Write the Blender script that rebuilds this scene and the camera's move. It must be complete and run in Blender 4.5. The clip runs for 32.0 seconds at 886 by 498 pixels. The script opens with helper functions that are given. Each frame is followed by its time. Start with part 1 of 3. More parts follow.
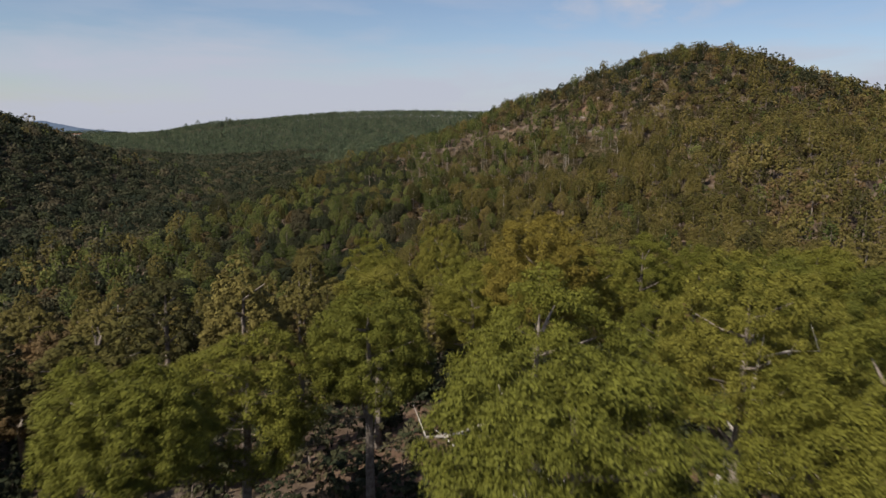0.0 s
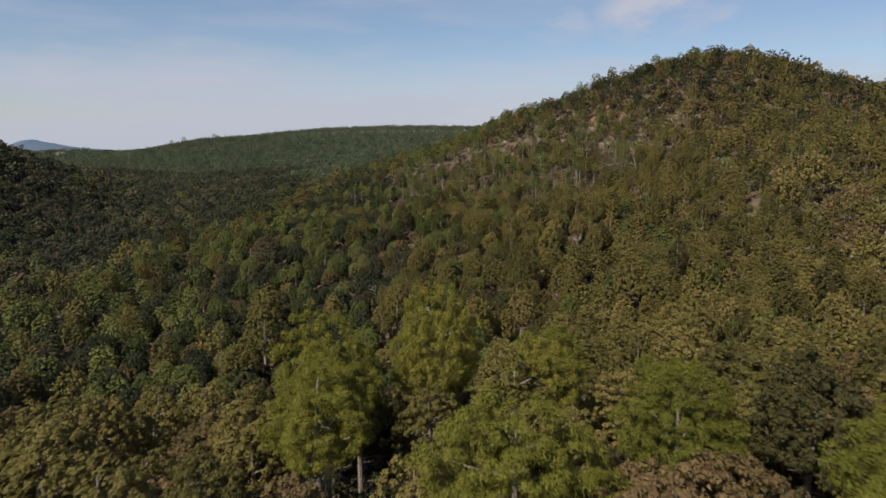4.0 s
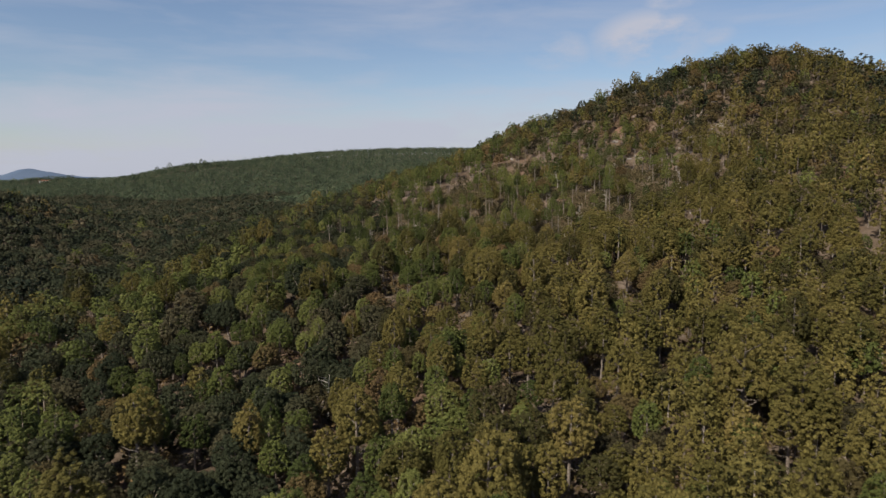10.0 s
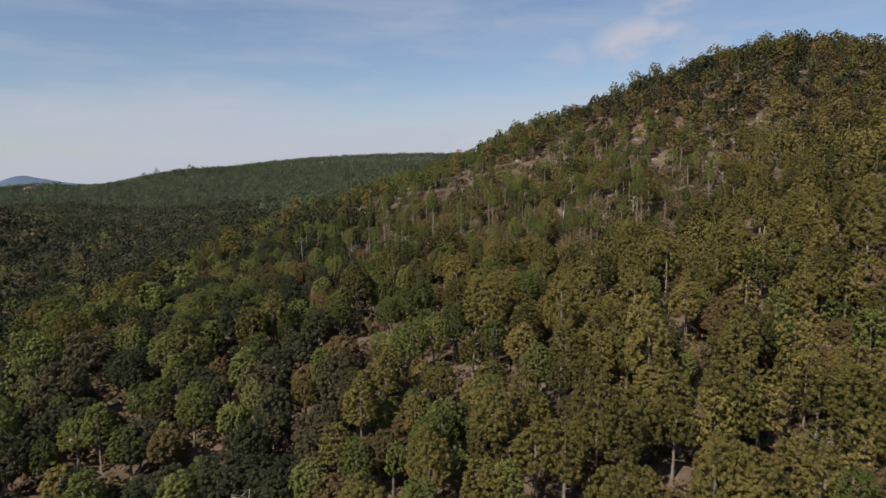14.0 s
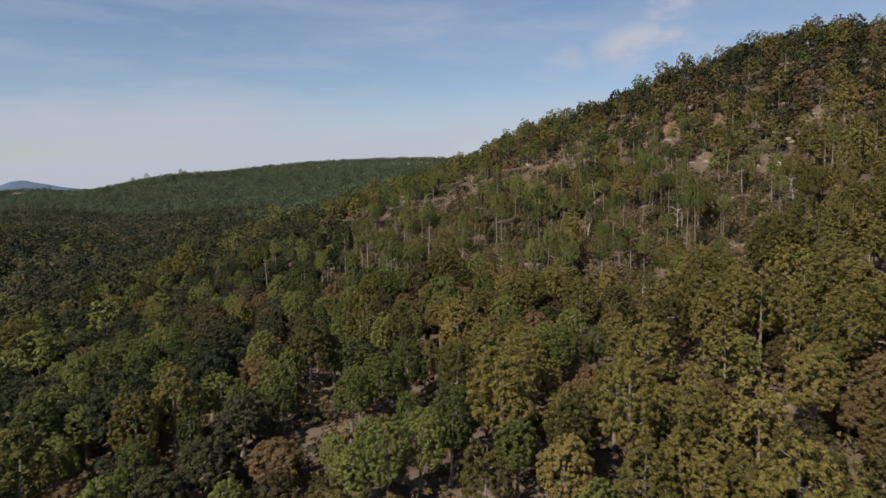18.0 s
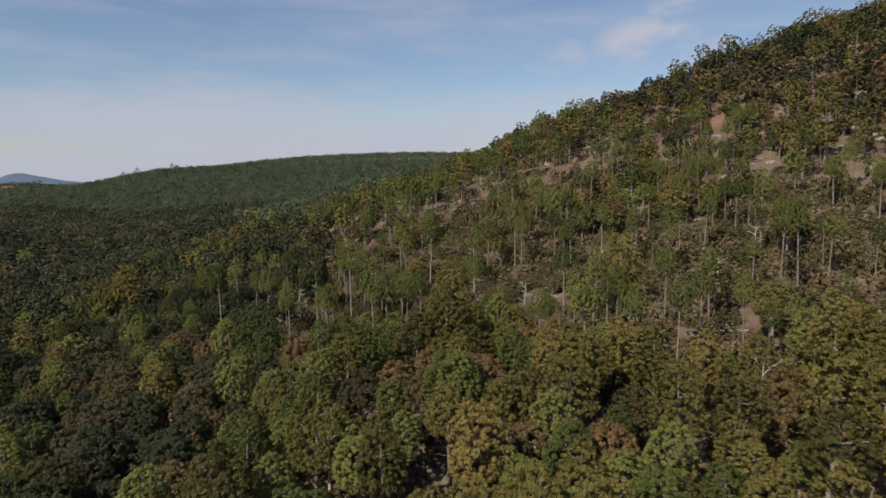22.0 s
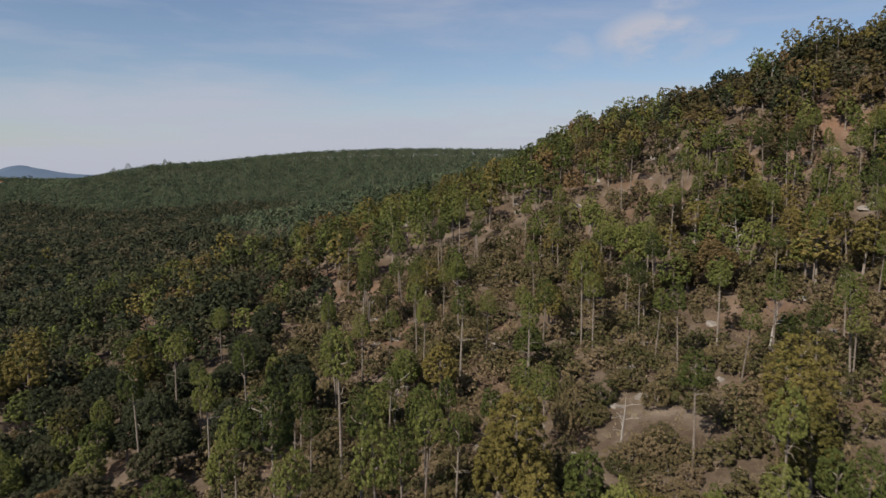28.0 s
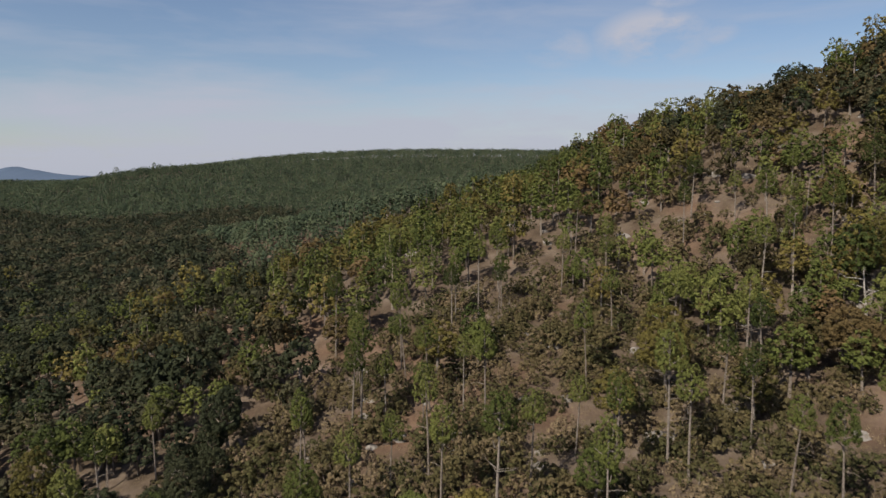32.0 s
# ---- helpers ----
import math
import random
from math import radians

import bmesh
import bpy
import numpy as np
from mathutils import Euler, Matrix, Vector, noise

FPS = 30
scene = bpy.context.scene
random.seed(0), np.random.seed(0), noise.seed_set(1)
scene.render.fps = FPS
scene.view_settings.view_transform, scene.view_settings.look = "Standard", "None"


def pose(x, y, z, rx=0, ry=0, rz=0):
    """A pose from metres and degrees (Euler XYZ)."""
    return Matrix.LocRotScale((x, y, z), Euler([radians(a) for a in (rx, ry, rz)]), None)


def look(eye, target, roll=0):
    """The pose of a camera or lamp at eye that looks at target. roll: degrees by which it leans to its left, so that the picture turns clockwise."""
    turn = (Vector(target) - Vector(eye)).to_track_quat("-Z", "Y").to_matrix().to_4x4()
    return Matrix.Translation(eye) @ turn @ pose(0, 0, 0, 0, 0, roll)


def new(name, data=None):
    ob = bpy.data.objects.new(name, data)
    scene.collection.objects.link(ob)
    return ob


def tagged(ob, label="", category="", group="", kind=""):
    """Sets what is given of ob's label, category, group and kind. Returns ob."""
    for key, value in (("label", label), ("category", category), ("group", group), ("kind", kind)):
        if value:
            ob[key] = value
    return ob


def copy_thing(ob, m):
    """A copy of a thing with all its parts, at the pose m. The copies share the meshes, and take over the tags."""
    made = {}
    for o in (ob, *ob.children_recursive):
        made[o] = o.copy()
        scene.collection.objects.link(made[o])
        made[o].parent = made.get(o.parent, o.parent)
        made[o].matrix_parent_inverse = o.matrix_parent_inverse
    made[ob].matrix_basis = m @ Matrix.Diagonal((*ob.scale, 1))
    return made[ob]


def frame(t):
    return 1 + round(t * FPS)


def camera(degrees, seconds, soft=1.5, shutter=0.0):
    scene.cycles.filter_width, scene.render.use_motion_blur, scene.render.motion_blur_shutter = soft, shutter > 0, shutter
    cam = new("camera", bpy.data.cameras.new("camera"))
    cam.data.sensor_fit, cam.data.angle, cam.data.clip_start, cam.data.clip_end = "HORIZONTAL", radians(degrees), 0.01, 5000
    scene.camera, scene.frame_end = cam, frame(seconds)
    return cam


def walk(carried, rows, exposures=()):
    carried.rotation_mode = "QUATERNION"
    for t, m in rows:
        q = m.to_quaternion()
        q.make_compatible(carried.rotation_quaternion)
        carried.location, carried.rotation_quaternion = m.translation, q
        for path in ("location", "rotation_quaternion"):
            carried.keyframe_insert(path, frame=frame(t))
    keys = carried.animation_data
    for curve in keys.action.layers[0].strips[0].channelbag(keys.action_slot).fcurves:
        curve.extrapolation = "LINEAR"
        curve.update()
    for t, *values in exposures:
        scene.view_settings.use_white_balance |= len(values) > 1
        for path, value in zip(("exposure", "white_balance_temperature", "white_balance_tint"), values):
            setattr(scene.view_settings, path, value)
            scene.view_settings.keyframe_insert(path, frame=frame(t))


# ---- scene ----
cam = camera(68.1, 32.0, soft=1.5, shutter=0.5)
# seconds, x, y, z, pitch, yaw, lean
PATH = [
    (0, -0.00, -0.00, 40.00, -9.90, 0.27, -0.93),
    (1, -0.10, 8.09, 39.77, -9.57, 0.06, -0.86),
    (2, -0.27, 16.59, 39.49, -9.24, -0.06, -0.73),
    (3, -0.29, 25.38, 39.26, -8.89, -0.10, -0.58),
    (3.5, -0.33, 29.73, 39.06, -8.70, -0.11, -0.52),
    (5.5, -0.30, 47.74, 38.83, -8.11, -0.15, -0.24),
    (6, -0.22, 52.21, 38.69, -7.91, -0.16, -0.16),
    (7, 0.07, 60.95, 38.33, -7.47, -0.10, -0.01),
    (8, 0.31, 69.47, 37.99, -7.15, -0.08, 0.04),
    (9, 0.72, 77.89, 37.63, -6.73, -0.07, 0.15),
    (10, 1.14, 86.44, 37.20, -6.47, -0.03, 0.27),
    (11, 1.43, 95.02, 36.93, -6.23, -0.17, 0.42),
    (12, 1.77, 103.68, 36.70, -5.99, -0.10, 0.45),
    (13, 1.94, 112.15, 36.33, -5.94, -0.18, 0.40),
    (14, 2.07, 120.65, 36.11, -5.90, -0.18, 0.36),
    (14.5, 2.09, 124.89, 36.09, -5.89, -0.18, 0.37),
    (16.5, 2.53, 141.53, 36.42, -5.66, -0.11, 0.40),
    (17, 2.67, 145.78, 36.53, -5.59, -0.10, 0.38),
    (18, 2.98, 154.28, 36.90, -5.50, -0.06, 0.37),
    (19, 3.12, 162.73, 37.32, -5.52, -0.09, 0.32),
    (20, 3.07, 171.16, 37.88, -5.61, -0.07, 0.24),
    (21, 2.76, 179.20, 38.48, -5.73, -0.04, 0.13),
    (22, 2.20, 186.63, 39.26, -5.99, 0.02, 0.11),
    (23, 1.61, 193.75, 40.26, -6.10, 0.08, 0.08),
    (24, 0.91, 200.70, 41.21, -6.22, 0.11, 0.03),
    (25, 0.21, 207.36, 42.04, -6.19, 0.15, -0.08),
    (25.5, -0.18, 210.62, 42.49, -6.26, 0.16, -0.13),
    (27.5, -1.79, 223.96, 44.52, -6.46, 0.20, -0.22),
    (28, -2.22, 227.32, 45.05, -6.53, 0.23, -0.23),
    (29, -3.04, 234.12, 46.13, -6.66, 0.25, -0.18),
    (30, -3.66, 241.05, 47.18, -6.64, 0.20, -0.11),
    (31, -4.23, 248.14, 48.18, -6.71, 0.26, -0.04),
    (32, -4.68, 255.85, 49.15, -6.66, 0.11, 0.06),
]
walk(cam, [(t, pose(x, y, z, 90 + tilt, 0, turn) @ pose(0, 0, 0, 0, 0, -lean)) for t, x, y, z, tilt, turn, lean in PATH],
     exposures=[(0, 0.33), (12, 0.32), (22, 0.28), (32, 0.24)])

# ---------------------------------------------------------------- light
SUN = Vector((-0.465, -0.533, 0.707)).normalized()
world = bpy.data.worlds.new("sky")
scene.world = world
world.use_nodes = True


def node(tree, kind, **values):
    n = tree.nodes.new(kind)
    for key, value in values.items():
        if key in n.inputs:
            n.inputs[key].default_value = value
    return n


def math_node(tree, op, a, b=None, clamp=False):
    n = tree.nodes.new("ShaderNodeMath")
    n.operation, n.use_clamp = op, clamp
    for k, v in enumerate((a, b)):
        if v is None:
            continue
        if hasattr(v, "links"):
            tree.links.new(v, n.inputs[k])
        else:
            n.inputs[k].default_value = v
    return n.outputs[0]


def build_sky():
    t = world.node_tree
    t.nodes.clear()
    out = t.nodes.new("ShaderNodeOutputWorld")
    sky = t.nodes.new("ShaderNodeTexSky")
    sky.sky_type, sky.sun_disc = "NISHITA", False
    sky.sun_elevation = math.asin(SUN.z)
    sky.sun_rotation = math.atan2(SUN.x, SUN.y)
    sky.air_density, sky.dust_density, sky.ozone_density = 1.0, 0.6, 1.5
    co = t.nodes.new("ShaderNodeTexCoord")
    sep = t.nodes.new("ShaderNodeSeparateXYZ")
    t.links.new(co.outputs["Generated"], sep.inputs[0])
    # thin stretched cloud sheet over the whole dome
    mp = t.nodes.new("ShaderNodeMapping")
    mp.inputs["Scale"].default_value = (1.6, 1.6, 9.0)
    mp.inputs["Rotation"].default_value = (0, radians(13), 0)
    t.links.new(co.outputs["Generated"], mp.inputs[0])
    streak = node(t, "ShaderNodeTexNoise", Scale=2.3, Detail=6.0, Roughness=0.55, Distortion=0.3)
    t.links.new(mp.outputs[0], streak.inputs["Vector"])
    mp2 = t.nodes.new("ShaderNodeMapping")
    mp2.inputs["Scale"].default_value = (6, 6, 14)
    mp2.inputs["Location"].default_value = (0.3, 0.15, 0.55)
    t.links.new(co.outputs["Generated"], mp2.inputs[0])
    puff = node(t, "ShaderNodeTexNoise", Scale=1.5, Detail=6.0, Roughness=0.6)
    t.links.new(mp2.outputs[0], puff.inputs["Vector"])
    low = math_node(t, "MULTIPLY", math_node(t, "SUBTRACT", math_node(t, "ADD", 0.165, math_node(t, "MULTIPLY", math_node(t, "SUBTRACT", streak.outputs[0], 0.5), 0.34)), sep.outputs[2]), 8.0, True)
    a = math_node(t, "MULTIPLY", math_node(t, "SUBTRACT", streak.outputs[0], 0.40), 1.9, True)
    b = math_node(t, "MULTIPLY", math_node(t, "SUBTRACT", puff.outputs[0], 0.36), 4.5, True)
    thin = math_node(t, "SUBTRACT", 1.0, math_node(t, "MULTIPLY", math_node(t, "SUBTRACT", sep.outputs[2], 0.30), 3.0, True))
    fac = math_node(t, "MAXIMUM", math_node(t, "MULTIPLY", low, 0.92), math_node(t, "MULTIPLY", math_node(t, "MULTIPLY", a, 0.8), thin))
    # small fair-weather clouds over the hill: bearing, height above the horizon, breadth, thickness
    for turn, up, wide, thick in ((17.0, 10.8, 0.09, 1.0), (9.6, 10.2, 0.06, 0.6), (18.6, 13.8, 0.045, 0.9), (21.8, 10.8, 0.035, 0.5)):
        to = t.nodes.new("ShaderNodeVectorMath")
        to.operation = "SUBTRACT"
        to.inputs[1].default_value = (math.sin(radians(turn)) * math.cos(radians(up)), math.cos(radians(turn)) * math.cos(radians(up)), math.sin(radians(up)))
        t.links.new(co.outputs["Generated"], to.inputs[0])
        sq = t.nodes.new("ShaderNodeVectorMath")
        sq.operation = "MULTIPLY"
        sq.inputs[1].default_value = (1, 1, 1.9)
        t.links.new(to.outputs[0], sq.inputs[0])
        ln = t.nodes.new("ShaderNodeVectorMath")
        ln.operation = "LENGTH"
        t.links.new(sq.outputs[0], ln.inputs[0])
        near = math_node(t, "SUBTRACT", 1.0, math_node(t, "DIVIDE", ln.outputs["Value"], wide), True)
        fac = math_node(t, "MAXIMUM", fac, math_node(t, "MULTIPLY", math_node(t, "MULTIPLY", math_node(t, "MULTIPLY", near, 2.0, True), b), thick))
    dim = t.nodes.new("ShaderNodeVectorMath")
    dim.operation = "MULTIPLY"
    dim.inputs[1].default_value = SKY_TINT
    t.links.new(sky.outputs[0], dim.inputs[0])
    mix = t.nodes.new("ShaderNodeMix")
    mix.data_type = "RGBA"
    mix.inputs[7].default_value = (*CLOUD, 1)
    t.links.new(fac, mix.inputs[0])
    t.links.new(dim.outputs[0], mix.inputs[6])
    bg = t.nodes.new("ShaderNodeBackground")
    bg.inputs[1].default_value = 1.0
    t.links.new(mix.outputs[2], bg.inputs[0])
    t.links.new(bg.outputs[0], out.inputs[0])


SKY_TINT = (0.078, 0.0765, 0.081)
CLOUD = (0.394, 0.413, 0.488)
build_sky()
sun = new("sun", bpy.data.lights.new("sun", "SUN"))
sun.data.energy, sun.data.angle, sun.data.color = 5.0, radians(0.6), (1.0, 0.93, 0.82)
sun.matrix_world = look(SUN * 500, (0, 0, 0))


# ---------------------------------------------------------------- materials
def material(name, rough=0.8, spec=0.3):
    m = bpy.data.materials.new(name)
    m.use_nodes = True
    b = m.node_tree.nodes["Principled BSDF"]
    b.inputs["Roughness"].default_value = rough
    b.inputs["Specular IOR Level"].default_value = spec
    return m, m.node_tree, b


def ramp(t, fac, stops):
    r = t.nodes.new("ShaderNodeValToRGB")
    while len(r.color_ramp.elements) < len(stops):
        r.color_ramp.elements.new(0.5)
    for e, (p, c) in zip(r.color_ramp.elements, stops):
        e.position, e.color = p, (*c, 1)
    t.links.new(fac, r.inputs[0])
    return r.outputs[0]


def noise_at(t, scale, detail=4, rough=0.55, vector=None):
    n = node(t, "ShaderNodeTexNoise", Scale=scale, Detail=float(detail), Roughness=rough)
    if vector is None:
        vector = t.nodes.new("ShaderNodeNewGeometry").outputs["Position"]
    t.links.new(vector, n.inputs["Vector"])
    return n.outputs[0]


def mixed(t, fac, a, b, kind="MIX"):
    m = t.nodes.new("ShaderNodeMix")
    m.data_type, m.blend_type = "RGBA", kind
    for k, v in ((0, fac), (6, a), (7, b)):
        if hasattr(v, "links"):
            t.links.new(v, m.inputs[k])
        else:
            m.inputs[k].default_value = v if k == 0 else (*v, 1)
    return m.outputs[2]


def bump(t, b, height, strength, distance):
    n = node(t, "ShaderNodeBump", Strength=strength, Distance=distance)
    t.links.new(height, n.inputs["Height"])
    t.links.new(n.outputs[0], b.inputs["Normal"])


def foliage(name, stops, own=True, grain=4.5):
    """Leaves: a tone for each tree, mottled from spray to spray, with the relief of needle bunches."""
    m, t, b = material(name, 0.7, 0.08)
    if own:
        tone = t.nodes.new("ShaderNodeObjectInfo").outputs["Random"]
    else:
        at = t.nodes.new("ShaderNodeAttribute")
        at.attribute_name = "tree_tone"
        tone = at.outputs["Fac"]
    base = ramp(t, tone, stops)
    fine = noise_at(t, grain, 3, 0.6)
    isl = t.nodes.new("ShaderNodeNewGeometry").outputs["Random Per Island"]
    col = mixed(t, 1.0, base, ramp(t, isl, [(0, (0.84, 0.84, 0.84)), (0.5, (1.0, 1.0, 0.98)), (1, (1.18, 1.17, 1.1))]), "MULTIPLY")
    col = mixed(t, 1.0, col, ramp(t, fine, [(0.32, (0.75, 0.75, 0.73)), (0.5, (1.0, 1.0, 1.0)), (0.7, (1.24, 1.22, 1.15))]), "MULTIPLY")
    t.links.new(col, b.inputs["Base Color"])
    bump(t, b, fine, 0.4, 0.15)
    return m


PINE = [(0.00, (0.040, 0.037, 0.014)), (0.25, (0.076, 0.067, 0.019)), (0.60, (0.104, 0.086, 0.026)), (0.90, (0.126, 0.102, 0.031)), (1.00, (0.142, 0.108, 0.036))]
GREEN = [(0.00, (0.037, 0.047, 0.014)), (0.50, (0.083, 0.095, 0.026)), (1.00, (0.124, 0.128, 0.038))]
OAK = [(0.0, (0.037, 0.032, 0.017)), (0.3, (0.065, 0.052, 0.022)), (0.6, (0.094, 0.067, 0.029)), (0.85, (0.113, 0.076, 0.037)), (1.0, (0.123, 0.079, 0.037))]
DRY = [(0.0, (0.047, 0.047, 0.019)), (0.4, (0.076, 0.065, 0.029)), (0.75, (0.114, 0.087, 0.046)), (1.0, (0.164, 0.120, 0.075))]
# Oak green darkened: shade of the left hillside put into the leaf colour.
DARK_SHADED = [(0.0, (0.023, 0.028, 0.015)), (0.5, (0.035, 0.039, 0.020)), (0.85, (0.051, 0.048, 0.026)), (1.0, (0.070, 0.059, 0.033))]
# Brownish valley green with the far-left slope's shade mixed into it.
VALLEY_SHADED = [(0.00, (0.018, 0.024, 0.015)), (0.50, (0.039, 0.044, 0.024)), (0.85, (0.065, 0.059, 0.034)), (1.00, (0.091, 0.074, 0.045))]
# Far woods shifted towards blue: distance haze painted into the needle colour.
FAR_HAZE = [(0.0, (0.035, 0.050, 0.031)), (0.5, (0.066, 0.085, 0.049)), (1.0, (0.098, 0.113, 0.064))]
GOLD = [(0.00, (0.139, 0.108, 0.021)), (1.00, (0.158, 0.118, 0.024))]
KNOLL_TONES = [(0.0, (0.076, 0.080, 0.015)), (0.4, (0.101, 0.101, 0.017)), (0.8, (0.121, 0.114, 0.020)), (1.0, (0.149, 0.129, 0.027))]
gold_leaf = foliage("golden_pine_needles", GOLD, True, 7.0)
knoll_leaf = foliage("knoll_pine_needles", KNOLL_TONES, True, 7.0)
pine_leaf, oak_leaf, dry_leaf = foliage("pine_needles", PINE), foliage("oak_leaves", OAK), foliage("dry_shrub_leaves", DRY)
pine_mass, oak_mass, dry_mass = foliage("pine_wood_needles", PINE, False), foliage("oak_wood_leaves", OAK, False), foliage("dry_scrub_leaves", DRY, False)
green_leaf, green_mass = foliage("young_pine_needles", GREEN), foliage("green_wood_needles", GREEN, False)
dark_shaded_leaf = foliage("dark_shaded_oak_leaves", DARK_SHADED)
valley_mass = foliage("valley_wood_leaves", VALLEY_SHADED, False, 1.8)
dark_shaded_mass, far_haze_mass = foliage("dark_shaded_wood_leaves", DARK_SHADED, False, 2.5), foliage("far_wood_needles_hazed", FAR_HAZE, False, 1.2)


def make_bark():
    m, t, b = material("bark", 0.9, 0.2)
    rnd = t.nodes.new("ShaderNodeObjectInfo").outputs["Random"]
    base = ramp(t, rnd, [(0, (0.08, 0.058, 0.043)), (0.5, (0.135, 0.107, 0.085)), (1, (0.22, 0.188, 0.155))])
    n = noise_at(t, 6.0, 5, 0.65)
    t.links.new(mixed(t, 0.6, base, ramp(t, n, [(0.35, (0.07, 0.05, 0.04)), (0.65, (0.33, 0.28, 0.23))])), b.inputs["Base Color"])
    bump(t, b, n, 0.6, 0.05)
    return m


def make_dead():
    m, t, b = material("bleached_wood", 0.85, 0.2)
    n = noise_at(t, 9.0, 5)
    t.links.new(ramp(t, n, [(0.3, (0.22, 0.19, 0.165)), (0.7, (0.46, 0.42, 0.37))]), b.inputs["Base Color"])
    bump(t, b, n, 0.5, 0.03)
    return m


def make_ground():
    m, t, b = material("soil_litter_and_far_haze", 0.95, 0.1)
    big, mid, fine = noise_at(t, 0.035, 4), noise_at(t, 0.22, 5, 0.6), noise_at(t, 2.6, 6, 0.7)
    soil = ramp(t, mid, [(0.25, (0.046, 0.032, 0.022)), (0.45, (0.084, 0.060, 0.042)), (0.6, (0.126, 0.095, 0.071)), (0.8, (0.210, 0.164, 0.130))])
    red = ramp(t, fine, [(0.3, (0.13, 0.07, 0.045)), (0.7, (0.24, 0.14, 0.09))])
    col = mixed(t, math_node(t, "MULTIPLY", math_node(t, "SUBTRACT", big, 0.54), 4.0, True), soil, red)
    col = mixed(t, math_node(t, "MULTIPLY", math_node(t, "SUBTRACT", fine, 0.52), 2.2, True), col, (0.20, 0.16, 0.075))
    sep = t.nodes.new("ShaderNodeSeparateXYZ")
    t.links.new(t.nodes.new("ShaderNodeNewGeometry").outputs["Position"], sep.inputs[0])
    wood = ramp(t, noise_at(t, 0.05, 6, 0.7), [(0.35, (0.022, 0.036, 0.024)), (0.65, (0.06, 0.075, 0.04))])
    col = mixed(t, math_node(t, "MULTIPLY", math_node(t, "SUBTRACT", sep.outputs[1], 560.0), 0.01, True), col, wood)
    # Beyond 2.4 km the ground blends to blue: distance haze painted in.
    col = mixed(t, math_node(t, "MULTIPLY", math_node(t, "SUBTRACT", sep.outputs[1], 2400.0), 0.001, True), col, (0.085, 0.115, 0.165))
    t.links.new(col, b.inputs["Base Color"])
    bump(t, b, fine, 0.7, 0.25)
    return m


def make_rock():
    m, t, b = material("weathered_rock", 0.85, 0.25)
    n, f = noise_at(t, 0.9, 5, 0.6), noise_at(t, 5.0, 6, 0.7)
    col = ramp(t, n, [(0.3, (0.13, 0.113, 0.098)), (0.5, (0.22, 0.192, 0.168)), (0.7, (0.32, 0.284, 0.25))])
    t.links.new(mixed(t, 0.4, col, ramp(t, f, [(0.35, (0.06, 0.055, 0.045)), (0.65, (0.30, 0.265, 0.225))])), b.inputs["Base Color"])
    bump(t, b, f, 0.7, 0.12)
    return m


def plain(name, colour, rough=0.8):
    m, t, b = material(name, rough)
    n = noise_at(t, 1.5, 4)
    t.links.new(mixed(t, 1.0, colour, ramp(t, n, [(0.3, (0.8, 0.8, 0.8)), (0.7, (1.1, 1.1, 1.1))]), "MULTIPLY"), b.inputs["Base Color"])
    return m


bark, dead_wood, ground_mat, rock_mat = make_bark(), make_dead(), make_ground(), make_rock()
grass_mat = foliage("dry_grass_blades", [(0, (0.13, 0.10, 0.055)), (0.5, (0.20, 0.158, 0.095)), (1, (0.28, 0.225, 0.15))], False, 6.0)

# ---------------------------------------------------------------- the lie of the land
# centre x, centre y, half widths, turn, height
LANDFORMS = [
    (129, 389, 49, 47, -0.03, 27.0),
    (207, 375, 136, 106, -0.32, 50.1),
    (33, 431, 31, 20, -0.50, 22.2),
    (51, 386, 98, 23, -0.13, 15.3),
    (23, 18, 109, 57, 0.38, 26.2),
    (-235, 277, 45, 140, 0.08, 50.0),
    (120, 245, 46, 78, 0.53, 17.9),
    (-10, 231, 48, 37, -0.13, 11.3),
    (37, 507, 130, 28, -0.50, 32.7),
    (-21, 354, 51, 51, 0.00, 11.5),
    (190, 390, 38, 40, 0.0, 5.0),
    (78, 402, 27, 25, 0.0, 2.0),
    (-60, 1230, 310, 170, 0.06, 60.0),
    (-290, 1230, 150, 150, 0.0, 8.5),
    (-693, 1240, 60, 55, 0.0, 13.0),
    (-345, 1010, 75, 60, 0.0, 19.0),
    (480, 1150, 280, 220, 0.0, 40.0),
    (650, 700, 200, 260, 0.0, 75.0),
]


def height(x, y):
    h = np.full(np.shape(x), -2.65)
    for cx, cy, sx, sy, turn, up in LANDFORMS:
        c, s = math.cos(turn), math.sin(turn)
        u, v = (c * (x - cx) + s * (y - cy)) / sx, (c * (y - cy) - s * (x - cx)) / sy
        h = h + up * np.exp(-0.5 * (u * u + v * v))
    far = np.clip((np.hypot(x, y) - 500) / 1500, 0, 1)
    h = h + far * 14
    near = np.exp(-np.hypot(x, y - 250) / 500)
    h = h + near * (0.9 * np.sin(x / 9.3 + 1.3 * np.sin(y / 17)) * np.sin(y / 7.7 + 0.8) + 0.45 * np.sin(x / 3.1 + y / 4.7) * np.sin(y / 2.9 - x / 6.1))
    return h


def spread(lo, hi, mid, step, grow):
    """Grid lines that are close together about mid and wider apart far off."""
    up, down, s = [mid], [mid], step
    while up[-1] < hi or down[-1] > lo:
        up.append(min(up[-1] + s, hi)), down.append(max(down[-1] - s, lo))
        if up[-1] - mid > 300:
            s *= grow
    return np.array(sorted(set(up + down)))


